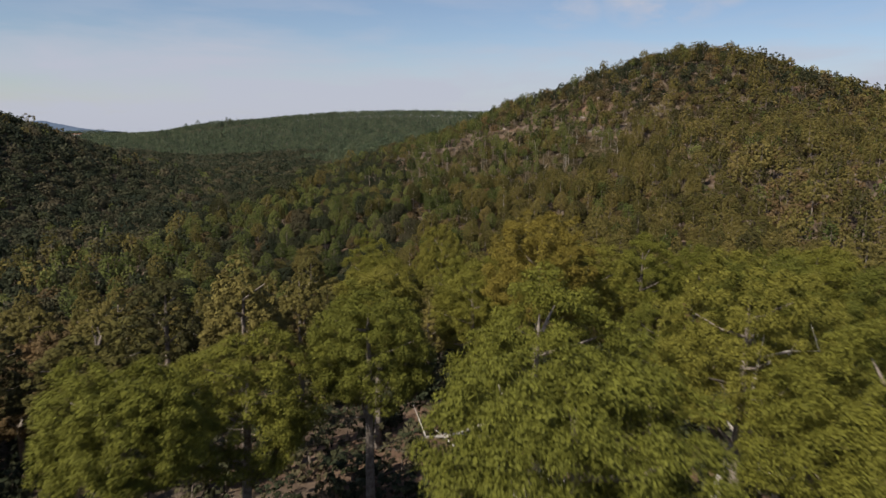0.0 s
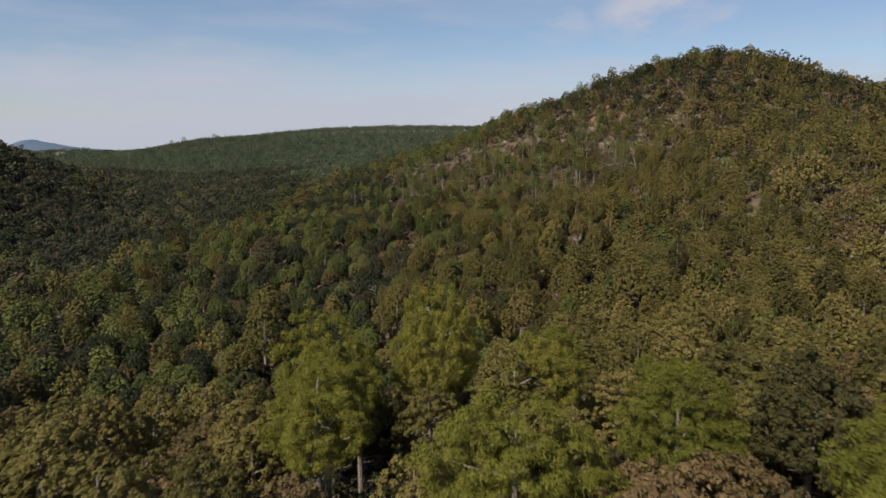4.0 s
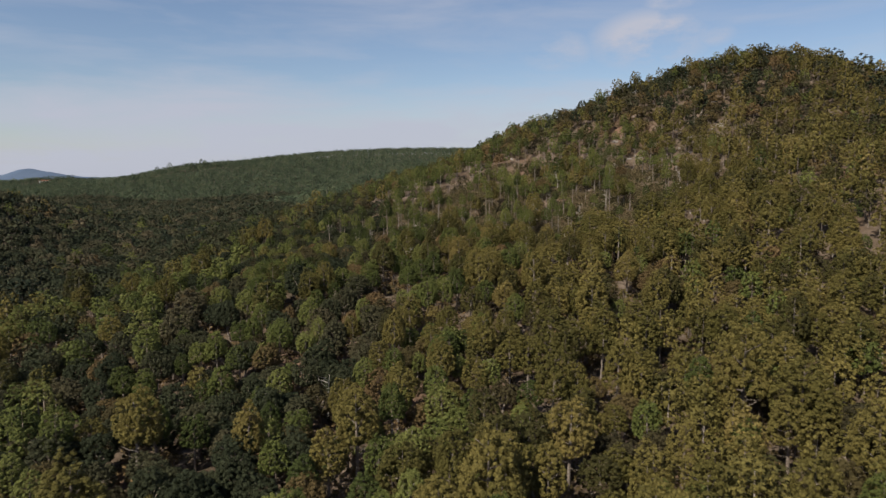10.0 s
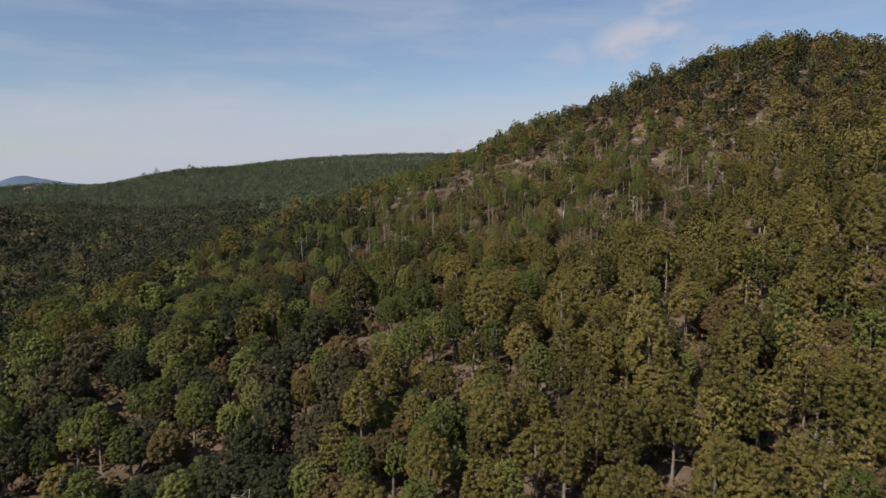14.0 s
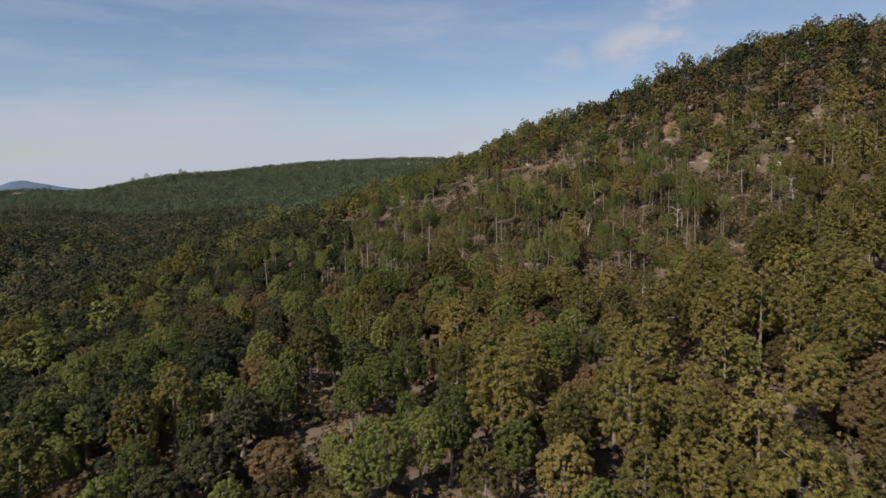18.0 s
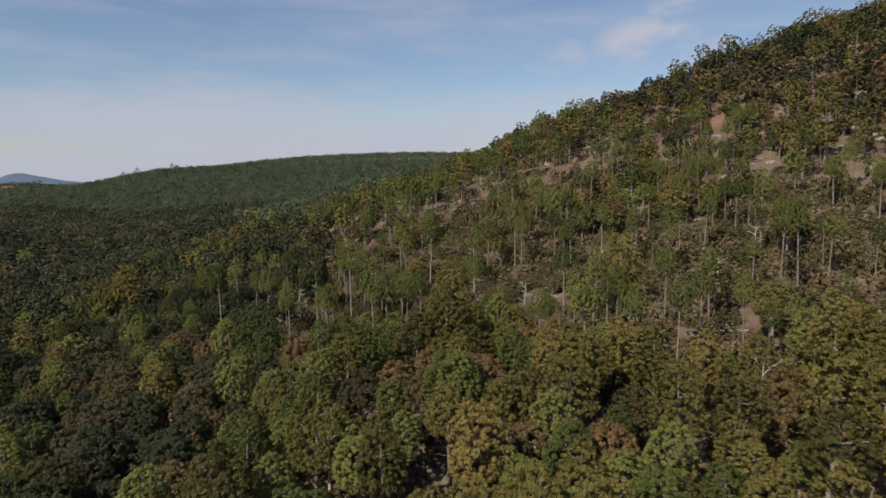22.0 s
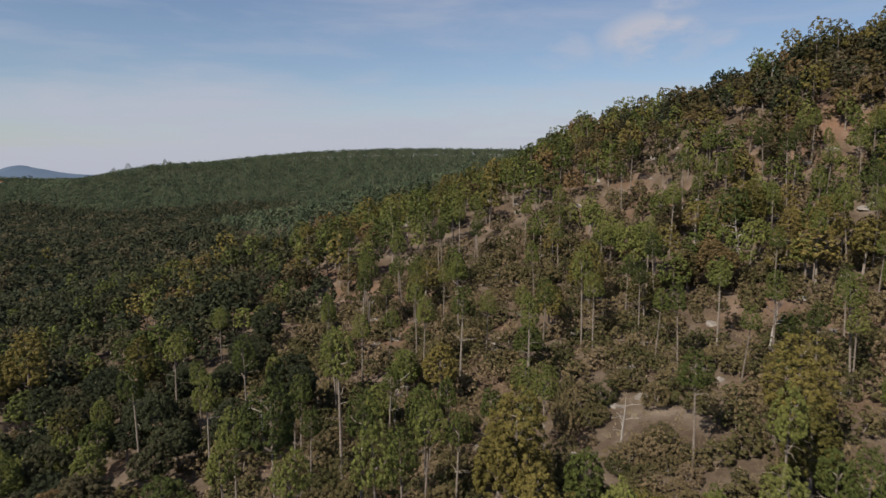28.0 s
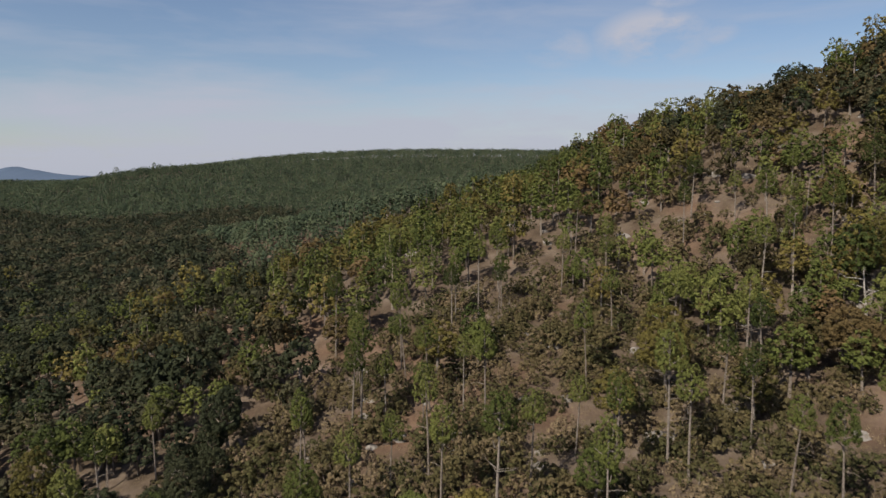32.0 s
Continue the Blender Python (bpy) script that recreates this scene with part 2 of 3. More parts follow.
def link_mesh(name, verts, faces_per, mats, parent=None, smooth=False, tone=None):
    """A mesh from an array of corners; every run of faces_per corners is a face of its own."""
    me = bpy.data.meshes.new(name)
    n = len(verts)
    me.vertices.add(n), me.loops.add(n), me.polygons.add(n // faces_per)
    me.vertices.foreach_set("co", np.ascontiguousarray(verts, dtype=np.float32).ravel())
    me.loops.foreach_set("vertex_index", np.arange(n, dtype=np.int32))
    me.polygons.foreach_set("loop_start", np.arange(0, n, faces_per, dtype=np.int32))
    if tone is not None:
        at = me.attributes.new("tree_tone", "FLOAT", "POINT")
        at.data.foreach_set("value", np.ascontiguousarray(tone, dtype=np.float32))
    me.update(calc_edges=True)
    me.materials.append(mats)
    ob = new(name, me)
    ob.parent = parent
    return ob


def build_ground():
    xs, ys = spread(-4900, 4900, 0, 3.6, 1.1), spread(-900, 4960, 230, 3.6, 1.1)
    gx, gy = np.meshgrid(xs, ys)
    co = np.stack([gx.ravel(), gy.ravel(), height(gx, gy).ravel()], 1)
    nx, ny = len(xs), len(ys)
    i = (np.arange(ny - 1)[:, None] * nx + np.arange(nx - 1)).ravel()
    quads = np.stack([i, i + 1, i + nx + 1, i + nx], 1)
    me = bpy.data.meshes.new("ground")
    me.from_pydata(co.tolist(), [], quads.tolist())
    me.shade_smooth()
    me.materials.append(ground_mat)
    tagged(new("ground", me), "dry brown hillside soil with litter and pale bare patches, painted haze-blue far off", "ground", kind="structure")


build_ground()


def build_distant_hill():
    """A low double-topped hill on the horizon, standing on the plain; its blue is painted haze."""
    xs, ys = np.linspace(-3100, -2150, 90), np.linspace(3900, 4700, 30)
    gx, gy = np.meshgrid(xs, ys)
    fall = np.exp(-0.5 * ((gy - 4300) / 150) ** 2)
    rise = 46 * np.exp(-0.5 * ((gx + 2645) / 62) ** 2) + 26 * np.exp(-0.5 * ((gx + 2520) / 75) ** 2) + 20 * np.exp(-0.5 * ((gx + 2780) / 90) ** 2) + 12 * np.exp(-0.5 * ((gx + 2400) / 130) ** 2)
    co = np.stack([gx.ravel(), gy.ravel(), (height(gx, gy) - 4 + (rise + 19 + 1.6 * np.sin(gx / 13) * np.sin(gx / 29)) * fall).ravel()], 1)
    i = (np.arange(29)[:, None] * 90 + np.arange(89)).ravel()
    me = bpy.data.meshes.new("backdrop")
    me.from_pydata(co.tolist(), [], np.stack([i, i + 1, i + 91, i + 90], 1).tolist())
    me.shade_smooth()
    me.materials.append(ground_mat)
    tagged(new("backdrop", me), "distant wooded hill on the horizon, blue from painted haze", "hill", kind="structure")


build_distant_hill()


# ---------------------------------------------------------------- plants
def unit(v):
    return v / np.linalg.norm(v, axis=-1, keepdims=True)


def needles(rng, centres, radii, count):
    """Long needles that stand out from the heart of each tuft."""
    c, r = np.repeat(centres, count, 0), np.repeat(radii, count)
    d = rng.normal(size=(len(c), 3))
    d[:, 2] += 1.1
    d = unit(d)
    side = unit(np.cross(d, rng.normal(size=d.shape)))
    root = c + d * (r * 0.3)[:, None]
    tip = c + d * (r * rng.uniform(0.85, 1.2, len(c)))[:, None] - np.stack([0 * r, 0 * r, r * 0.15], 1)
    w = (r * 0.035)[:, None]
    return np.stack([root - side * w, root + side * w, tip], 1).reshape(-1, 3)


def tube(points, radii, sides=6):
    """Quads of a tapered limb along the points."""
    pts, quads, rings = np.array(points, float), [], []
    for k, p in enumerate(pts):
        d = pts[min(k + 1, len(pts) - 1)] - pts[max(k - 1, 0)]
        d /= np.linalg.norm(d)
        a = np.cross(d, (0.3, 0.9, 0.1) if abs(d[2]) > 0.7 else (0, 0, 1.0))
        a /= np.linalg.norm(a)
        b = np.cross(d, a)
        ang = np.arange(sides) * 2 * math.pi / sides
        rings.append(p + radii[k] * (np.cos(ang)[:, None] * a + np.sin(ang)[:, None] * b))
    for r0, r1 in zip(rings, rings[1:]):
        for k in range(sides):
            j = (k + 1) % sides
            quads += [r0[k], r0[j], r1[j], r1[k]]
    return np.array(quads)


def skeleton(rng, kind, n=0):
    """Trunk, limbs and heart of the crown of one plant, 10 m high (oaks 7.5 m, shrubs 2.5 m)."""
    limbs = []
    lean = rng.normal(size=2) * (0.25 if "pine" in kind else 0.5)
    if "pine" in kind:
        slim = kind == "thin_pine"
        n = n or (30 if slim else 54)
        top, foot = 9.7, (6.7 if slim else rng.uniform(4.6, 5.7) if kind == "tall_pine" else rng.uniform(2.9, 4.2))
        wide = (1.6 if slim else 2.5 if kind == "tall_pine" else 2.35) * rng.uniform(0.9, 1.1)
        low = rng.uniform(0.30, 0.45)
        stem = [(0, 0, -0.8), (lean[0] * 0.3, lean[1] * 0.3, 3.2), (lean[0] * 0.7, lean[1] * 0.7, 6.4), (lean[0], lean[1], 9.3)]
        thick = [0.15, 0.12, 0.085, 0.02] if slim else [0.22, 0.17, 0.12, 0.03]
        lobes = rng.uniform(0.72, 1.1, 7)
        for k in range(n):
            f = (k + rng.uniform()) / n
            z = foot + (top - foot) * f
            ang = k * 2.4 + rng.uniform(-0.5, 0.5)
            lobe = lobes[int(ang * 7 / 6.2832) % 7]
            reach = wide * lobe * math.sqrt(max(0.02, 1 - ((f - low) / (1.03 - low)) ** 2)) * (rng.uniform(0.8, 1.0) if k % 5 else rng.uniform(0.3, 0.8))
            at = np.array([lean[0] * z / 10 + reach * math.cos(ang), lean[1] * z / 10 + reach * math.sin(ang), z + rng.uniform(-0.25, 0.3)])
            if k % 6 == 0:
                limbs.append(tube([(lean[0] * z / 10, lean[1] * z / 10, z - 0.7), at * (0.5, 0.5, 1) + (0, 0, -0.45), at], [0.07, 0.05, 0.02], 4))
        for k in range(5):
            z, ang = foot * rng.uniform(0.6, 1.1), rng.uniform(0, 6.28)
            limbs.append(tube([(0, 0, z), (0.8 * math.cos(ang), 0.8 * math.sin(ang), z + 0.15), (1.7 * math.cos(ang), 1.7 * math.sin(ang), z + rng.uniform(-0.1, 0.5))], [0.032, 0.02, 0.007], 4))
        zc = foot + (top - foot) * low
        heart = (np.array([lean[0] * 0.7, lean[1] * 0.7, zc]), wide, top - zc + 0.5, (zc - foot) + 0.5)
    elif kind == "oak":
        n = n or 62
        stem = [(0, 0, -0.8), (lean[0], lean[1], 1.6), (lean[0] * 1.6, lean[1] * 1.6, 3.4)]
        thick = [0.26, 0.2, 0.12]
        for k in range(n):
            d = rng.normal(size=3)
            d[2] = abs(d[2]) * 0.9 - 0.25
            d /= np.linalg.norm(d)
            lobe = 0.85 + 0.15 * math.sin(3 * math.atan2(d[1], d[0]) + lean[0] * 9)
            at = np.array([lean[0] * 1.5, lean[1] * 1.5, 4.1]) + d * (2.9, 2.9, 2.8) * lobe * (rng.uniform(0.86, 1.0) if k % 5 else rng.uniform(0.5, 0.9))
            if k % 8 == 0:
                limbs.append(tube([(lean[0] * 1.6, lean[1] * 1.6, 3.0), at * (0.5, 0.5, 0.8), at], [0.11, 0.07, 0.02], 4))
        heart = (np.array([lean[0] * 1.5, lean[1] * 1.5, 4.0]), 2.75, 3.4, 2.0)
    else:
        n = n or 22
        stem = [(0, 0, -0.4), (lean[0] * 0.3, lean[1] * 0.3, 0.8)]
        thick = [0.07, 0.04]
        for k in range(n):
            d = rng.normal(size=3)
            d[2] = abs(d[2])
            d /= np.linalg.norm(d)
            at = np.array([0, 0, 0.5]) + d * (1.25, 1.25, 1.4) * rng.uniform(0.55, 1.0)
            if k % 4 == 0:
                limbs.append(tube([(0, 0, -0.1), at * (0.55, 0.55, 0.6), at], [0.04, 0.03, 0.012], 4))
        heart = (np.array([0, 0, 0.6]), 1.45, 1.7, 0.7)
    return stem, thick, limbs, heart


def loose(rng, p, nrm, size, wild=0.5):
    """Single sprays that stand off the crown."""
    n = len(p)
    nrm = unit(nrm + rng.normal(size=(n, 3)) * wild)
    a = unit(np.cross(nrm, rng.normal(size=(n, 3))))
    b = np.cross(nrm, a)
    s = (size * rng.uniform(0.6, 1.4, n))[:, None]
    return np.stack([p + a * s * 1.4, p - a * s * 0.6 + b * s * 0.6, p - a * s * 0.6 - b * s * 0.6], 1).reshape(-1, 3)


def puffs(rng, centres, radii, outward, count, size):
    """Rounded bunches of small sprays, each facing away from the heart of its bunch."""
    c, r, o = np.repeat(centres, count, 0), np.repeat(radii, count), np.repeat(outward, count, 0)
    d = unit(rng.normal(size=(len(c), 3)) + o * 0.6 + (0, 0, 0.35))
    lump = 0.86 + 0.14 * np.sin(d[:, 0] * 5 + c[:, 1] * 7) * np.sin(d[:, 1] * 5 + c[:, 2] * 7) + rng.uniform(-0.12, 0.16, len(c))
    p = c + d * (1, 1, 0.82) * (r * lump)[:, None]
    return loose(rng, p, d + (0, 0, 0.3), size, 0.36 if count > 30 else 0.3 if count > 8 else 0.15)


def dome(rng, n, lobes, deep):
    """Ways out from the heart of a crown and how far its billows reach along them."""
    k = np.arange(n)
    z = 1.0 - (k + rng.uniform(0, 1, n)) / n * 1.55
    ang = k * 2.4 + rng.uniform(-0.45, 0.45, n)
    flat = np.sqrt(np.clip(1 - z * z, 0, 1))
    d = np.stack([flat * np.cos(ang), flat * np.sin(ang), z], 1)
    heads = rng.normal(size=(lobes, 3))
    heads[:, 2] = np.abs(heads[:, 2]) * 0.8 - 0.15
    heads = unit(heads)
    near = (d @ heads.T).max(1)
    bulge = np.clip((near - 0.72) / 0.28, 0, 1) ** 0.6
    reach = (1 - deep + deep * bulge) * (1 + 0.08 * np.sin(2 * ang + rng.uniform(0, 6)))
    return d, reach * rng.uniform(0.88, 1.04, n), bulge


def crown_of(rng, kind, shape, level):
    """The leaves of one plant: small tufts over a billowing dome. level 3 is the finest, 0, 4 and 5 are for far woods."""
    centre, wide, up, down = shape
    n, count, big, size = ((12, 8, 0.34, 0.21), (50, 11, 0.21, 0.118), (92, 16, 0.17, 0.082), (320, 58, 0.115, 0.031), (4, 4, 0.6, 0.6), (26, 8, 0.29, 0.18))[level]
    few = {"pine": 1.0, "thin_pine": 0.6, "oak": 1.0, "shrub": 0.45}[kind]
    n = max(4, int(n * few))
    d, r, bulge = dome(rng, n, {"pine": 12, "thin_pine": 8, "oak": 10, "shrub": 6}[kind], 0.34 if level in (1, 2, 3) else 0.2)
    r[::7] *= 0.68
    tall = np.where(d[:, 2] > 0, up, down)
    p = centre + np.stack([d[:, 0] * wide, d[:, 1] * wide, d[:, 2] * tall], 1) * r[:, None]
    return puffs(rng, p, wide * big * rng.uniform(0.7, 1.3, len(p)), d, count, wide * size)


def wood_of(stem, thick, limbs, sides=7):
    return np.concatenate([tube(stem, thick, sides)] + limbs)


def plant(name, kind, leaf, label, category, group, seed, fine=0):
    """One whole plant as a thing: trunk with limbs, and crown."""
    rng = np.random.default_rng(seed)
    stem, thick, limbs, heart = skeleton(rng, kind)
    root = new(name)
    root.empty_display_size = 0.3
    if fine:
        d, r, bulge = dome(rng, 430, 12, 0.42)
        r *= rng.uniform(0.92, 1.06, len(r))
        r[::4] *= 0.64
        tall = np.where(d[:, 2] > 0, heart[2], heart[3])
        tufts = heart[0] + np.stack([d[:, 0] * heart[1], d[:, 1] * heart[1], d[:, 2] * tall], 1) * (r * 1.08)[:, None]
        girth = rng.uniform(0.26, 0.42, len(tufts))
        verts = np.concatenate([puffs(rng, tufts, girth * 0.92, d, 170, 0.032), needles(rng, tufts, girth * 1.12, fine)])
    else:
        verts = crown_of(rng, kind, heart, 3)
    bare_limbs = 5 if fine else 0
    wood = link_mesh("trunk" if kind != "shrub" else "stem", wood_of(stem, thick, limbs[:len(limbs) - bare_limbs]), 4, bark, root)
    for limb in limbs[len(limbs) - bare_limbs:]:
        link_mesh("branch", limb, 4, bark, wood)
    link_mesh("crown", verts, 3, leaf, root)
    return tagged(root, label, category, group)


def upright(x, y, scale, turn, tall=1.0, tilt=0.0):
    return Matrix.Translation((x, y, float(height(x, y)))) @ Euler((tilt, 0, turn)).to_matrix().to_4x4() @ Matrix.Diagonal((scale, scale, scale * tall, 1))


# bare ground: centre and half widths
CLEARINGS = [
    (20, 163, 4, 6), (31, 191, 4, 3), (26, 180, 3, 8), (45, 371, 5, 6), (51, 370, 3, 4), (86, 288, 7, 6), (37, 282, 6, 6), (38, 266, 9, 4),
    (26, 242, 7, 6), (17, 296, 6, 5), (13, 290, 5, 4), (-27, 338, 4, 4), (-17, 333, 4, 3), (60, 262, 4, 4),
    (46, 288, 5, 3), (37, 310, 4, 4), (5, 322, 5, 4), (-208, 514, 22, 7), (-119, 574, 10, 5), (-185, 523, 7, 4), (-676, 1190, 30, 60), (-626, 1130, 24, 48), (-582, 1060, 24, 48), (71, 300, 4, 3),
]


# stony openings of the slope
SCREES = [(34, 305, 5, 4), (19, 290, 5, 4), (25, 281, 4, 3), (38, 288, 5, 4), (7, 292, 3, 3), (63, 368, 4, 3), (18, 355, 3, 4), (3, 348, 4, 3), (-12, 355, 6, 3), (-26, 352, 3, 4), (-2, 361, 3, 3), (10, 325, 4, 3), (15, 320, 4, 3), (-16, 322, 4, 3), (-42, 334, 4, 3), (32, 314, 5, 4), (84, 282, 4, 6), (34, 197, 3, 6), (9, 173, 3, 3), (20, 166, 3, 5)]

# pale ledges high on the hill
dice = np.random.default_rng(5)
LEDGES = np.stack([dice.uniform(10, 200, 420), dice.uniform(272, 396, 420), dice.uniform(0.4, 1.3, 420)], 1)
LEDGES[:, 2] *= np.where(LEDGES[:, 0] > 60, 1.4, 1.0)
rise = height(LEDGES[:, 0], LEDGES[:, 1])
LEDGES = LEDGES[(rise > dice.uniform(30, 40, 420)) & (rise < dice.uniform(50, 68, 420))][:130]


def bare(x, y):
    out = np.zeros(np.shape(x), bool)
    x, y = x + 2.0 * np.sin(y / 2.3 + x / 5.1), y + 1.6 * np.sin(x / 1.9 - y / 4.3)
    for cx, cy, rx, ry in CLEARINGS + SCREES:
        out |= ((x - cx) / rx) ** 2 + ((y - cy) / ry) ** 2 < 0.5
    for cx, cy, big in LEDGES:
        out |= ((x - cx) / (1.1 * big + 0.8)) ** 2 + ((y - cy + 1.5) / (1.4 * big + 1.2)) ** 2 < 1
    return out


def scrub(x, y):
    """How far the ground is open rocky scrub, 0 to 1."""
    open_slope = np.clip(1.5 - np.hypot((x - 24) / 56, (y - 310) / 50) ** 2, 0, 1)
    upper_wood = 1 - 0.9 * np.exp(-((x - 50) / 30) ** 2 - ((y - 336) / 22) ** 2)
    lower_wood = 1 - 0.85 * np.exp(-((x - 4) / 24) ** 2 - ((y - 262) / 14) ** 2)
    return open_slope * upper_wood * lower_wood


def stony(x, y):
    """Small openings of soil and stone between the shrubs of the open slope."""
    p = np.sin(x / 2.3 + 1.6 * np.sin(y / 5.7)) * np.sin(y / 2.1 + 1.3 * np.sin(x / 6.1)) + 0.25 * np.sin(x / 11) * np.sin(y / 9)
    return (p > 0.60) & (scrub(x, y) > 0.15)


def nearness(x, y):
    """Metres from the flight line, but no nearer than the steep view down lets it show."""
    return np.hypot(x, y - np.clip(y - 45, 0, 256))


rng = np.random.default_rng(7)


def scatter(x0, x1, y0, y1, step):
    gx, gy = np.meshgrid(np.arange(x0, x1, step), np.arange(y0, y1, step))
    gx, gy = gx.ravel() + rng.uniform(-0.48, 0.48, gx.size) * step, gy.ravel() + rng.uniform(-0.48, 0.48, gx.size) * step
    return gx, gy


kinds = {
    "pine": [plant("pine_tree", "pine", pine_leaf, "green long-needled pine with rounded clumpy crown in the forest", "tree", "pines of the forest", 10 + k) for k in range(5)],
    "thin_pine": [plant("thin_pine_tree", "thin_pine", green_leaf, "slender pine with tall bare trunk on the dry slope", "tree", "thin pines of the slope", 20 + k) for k in range(3)],
    "oak": [plant("oak_tree", "oak", oak_leaf, "dark olive oak with dense round crown among pines", "tree", "oaks of the hillside", 30 + k) for k in range(4)],
    "shrub": [plant("shrub", "shrub", dry_leaf, "brownish dry shrub on the rocky slope", "shrub", "shrubs of the slope", 40 + k) for k in range(4)],
    "dark_shaded_oak": [plant("dark_oak_tree", "oak", dark_shaded_leaf, "dark green oak with dense rounded crown, hillside shade painted into its leaves", "tree", "dark oaks of the hillside", 90 + k) for k in range(4)],
    "broad_pine": [plant("broad_pine_tree", "pine", pine_leaf, "broad green pine with wide billowing crown in the forest", "tree", "broad pines of the forest", 70 + k) for k in range(4)],
    "young_pine": [plant("young_pine_tree", "pine", green_leaf, "young bright green pine with small rounded crown", "tree", "young pines of the forest", 80 + k) for k in range(4)],
    "tall_pine": [plant("tall_pine_tree", "tall_pine", knoll_leaf, "tall pine with dense yellow-green needle tufts on the knoll", "tree", "tall pines of the knoll", 50 + k, 40) for k in range(4)],
    "golden_pine": [plant("golden_pine_tree", "tall_pine", gold_leaf, "tall pine with golden yellowing needle tufts on the knoll", "tree", "", 58, 40)],
}
used = {k: 0 for k in kinds}


later = []


def place(models, k, m):
    """The first of each model stands itself, once all copies are made; the rest are copies."""
    if k < len(models):
        later.append((models[k], m))
    else:
        copy_thing(models[k % len(models)], m)


def stand(kind, x, y, scale, tall):
    models = kinds[kind]
    k = used[kind]
    used[kind] += 1
    m = upright(x, y, scale, rng.uniform(0, 6.28), tall, rng.normal() * 0.03)
    place(models, k, m)


# the knoll where the flight starts: place and height of the tree tops
KNOLL = [(3.2, 22.3, 35.4), (-3.5, 29.6, 33.2), (-4.2, 39.5, 33.0), (5.7, 39.8, 35.5), (11.5, 24, 35.6), (12.5, 17, 35.2), (2.9, 12.3, 36.0), (-11.3, 35, 33.4), (-11.5, 22, 33.0),
         (-20, 45, 30.5), (-8.5, 26, 31.8), (-13, 57, 28.5), (-8, 73, 26.5), (-5, 48, 30.0), (17, 34, 35.0), (21, 28, 35.2), (17, 55, 32.0), (10, 45, 33.0), (24, 42, 34.0),
         (-0.5, 87, 28.0), (-9, 82, 27.0), (6.7, 80, 26.0), (18.6, 87, 23.0), (13, 68, 27.5), (3, 60, 29.0), (-18, 33, 31.0), (30, 52, 32.0), (28, 65, 29.0), (-22, 68, 25.0), (-1, 99, 22.5), (11, 97, 22.0), (-12, 98, 20.0)]
for x, y, top in KNOLL:
    tree_h = top - float(height(x, y))
    wide = rng.uniform(1.15, 1.4)
    stand("golden_pine" if (x, y) == (5.7, 39.8) else "pine" if x < -10.6 and y > 30 else "tall_pine", x, y, wide, (tree_h - 0.4) / (10.2 * wide))
kx, ky = scatter(-80, 95, -30, 108, 5.6)
hx, hy = np.array([k[0] for k in KNOLL]), np.array([k[1] for k in KNOLL])
clear = np.array([np.hypot(hx - x, hy - y).min() > 4.9 for x, y in zip(kx, ky)])
keep = clear & (np.abs(kx) < 0.72 * (ky + 32)) & ((np.hypot(kx, ky) > 10) | (ky < -10)) & (rng.uniform(size=len(kx)) > 0.06)
for x, y in zip(kx[keep], ky[keep]):
    low = (32.5 if abs(x) > 14 else 31.5) - float(height(x, y)) if abs(x) < 40 else 13.0
    tree_h = min(low, rng.uniform(10.0, 13.5))
    if (abs(x) < 7 and y < 20) or (abs(x) < 26 and 12 < y < 62 and rng.uniform() < 0.6):
        continue
    if tree_h > 6 and used["tall_pine"] < 66 and -9 < x < 30 and 4 < y < 60:
        stand("tall_pine", x, y, tree_h / 10.8, 1.0)
    elif tree_h > 6:
        stand("oak" if rng.uniform() < 0.35 else "pine", x, y, tree_h / 10.5, 1.0)


def sort_kinds(x, y):
    """What grows at each place."""
    s, r = scrub(x, y), rng.uniform(size=len(x))
    up = np.clip((height(x, y) - 35) / 25, 0, 1) * (y < 480)
    patch = 0.5 + 0.5 * np.sin(x / 23 + 2 * np.sin(y / 31)) * np.sin(y / 19 + 1)
    oak = r < np.clip(0.16 + 0.42 * up + 0.3 * (patch - 0.5), 0.04, 0.8)
    kind = np.where(oak, 2, 0)
    kind = np.where((s > 0.15) & (r < 0.46 + 0.25 * s), 3, kind)
    grove = 0.5 + 0.5 * np.sin(x / 8.7 + 1.7 * np.sin(y / 13)) * np.sin(y / 9.1 + x / 21)
    kind = np.where((s > 0.15) & (r > 0.94 - 0.42 * grove), 1, kind)
    # Left-hand woods get the shade-darkened leaves; ridge trees are dark by themselves.
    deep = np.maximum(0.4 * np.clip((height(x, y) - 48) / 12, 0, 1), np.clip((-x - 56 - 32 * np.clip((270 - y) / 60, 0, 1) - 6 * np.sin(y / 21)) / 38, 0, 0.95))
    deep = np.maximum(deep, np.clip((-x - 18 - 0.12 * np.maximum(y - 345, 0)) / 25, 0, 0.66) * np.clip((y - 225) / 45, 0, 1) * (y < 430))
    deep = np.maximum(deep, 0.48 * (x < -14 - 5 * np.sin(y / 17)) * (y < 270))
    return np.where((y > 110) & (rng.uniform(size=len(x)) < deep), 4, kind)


NAMES = ["pine", "thin_pine", "oak", "shrub", "dark_shaded_oak", "broad_pine", "young_pine"]
gx, gy = scatter(-300, 330, -60, 520, 3.9)
knoll = (gy < 108) & (gy > -34) & (gx > -82) & (gx < 97) & (np.abs(gx) < 0.72 * (gy + 32))
gap = rng.uniform(size=len(gx)) < 0.09
ok = ~bare(gx, gy) & ~gap & ~knoll & (~stony(gx, gy) | (rng.uniform(size=len(gx)) < 0.35))
gx, gy = gx[ok], gy[ok]
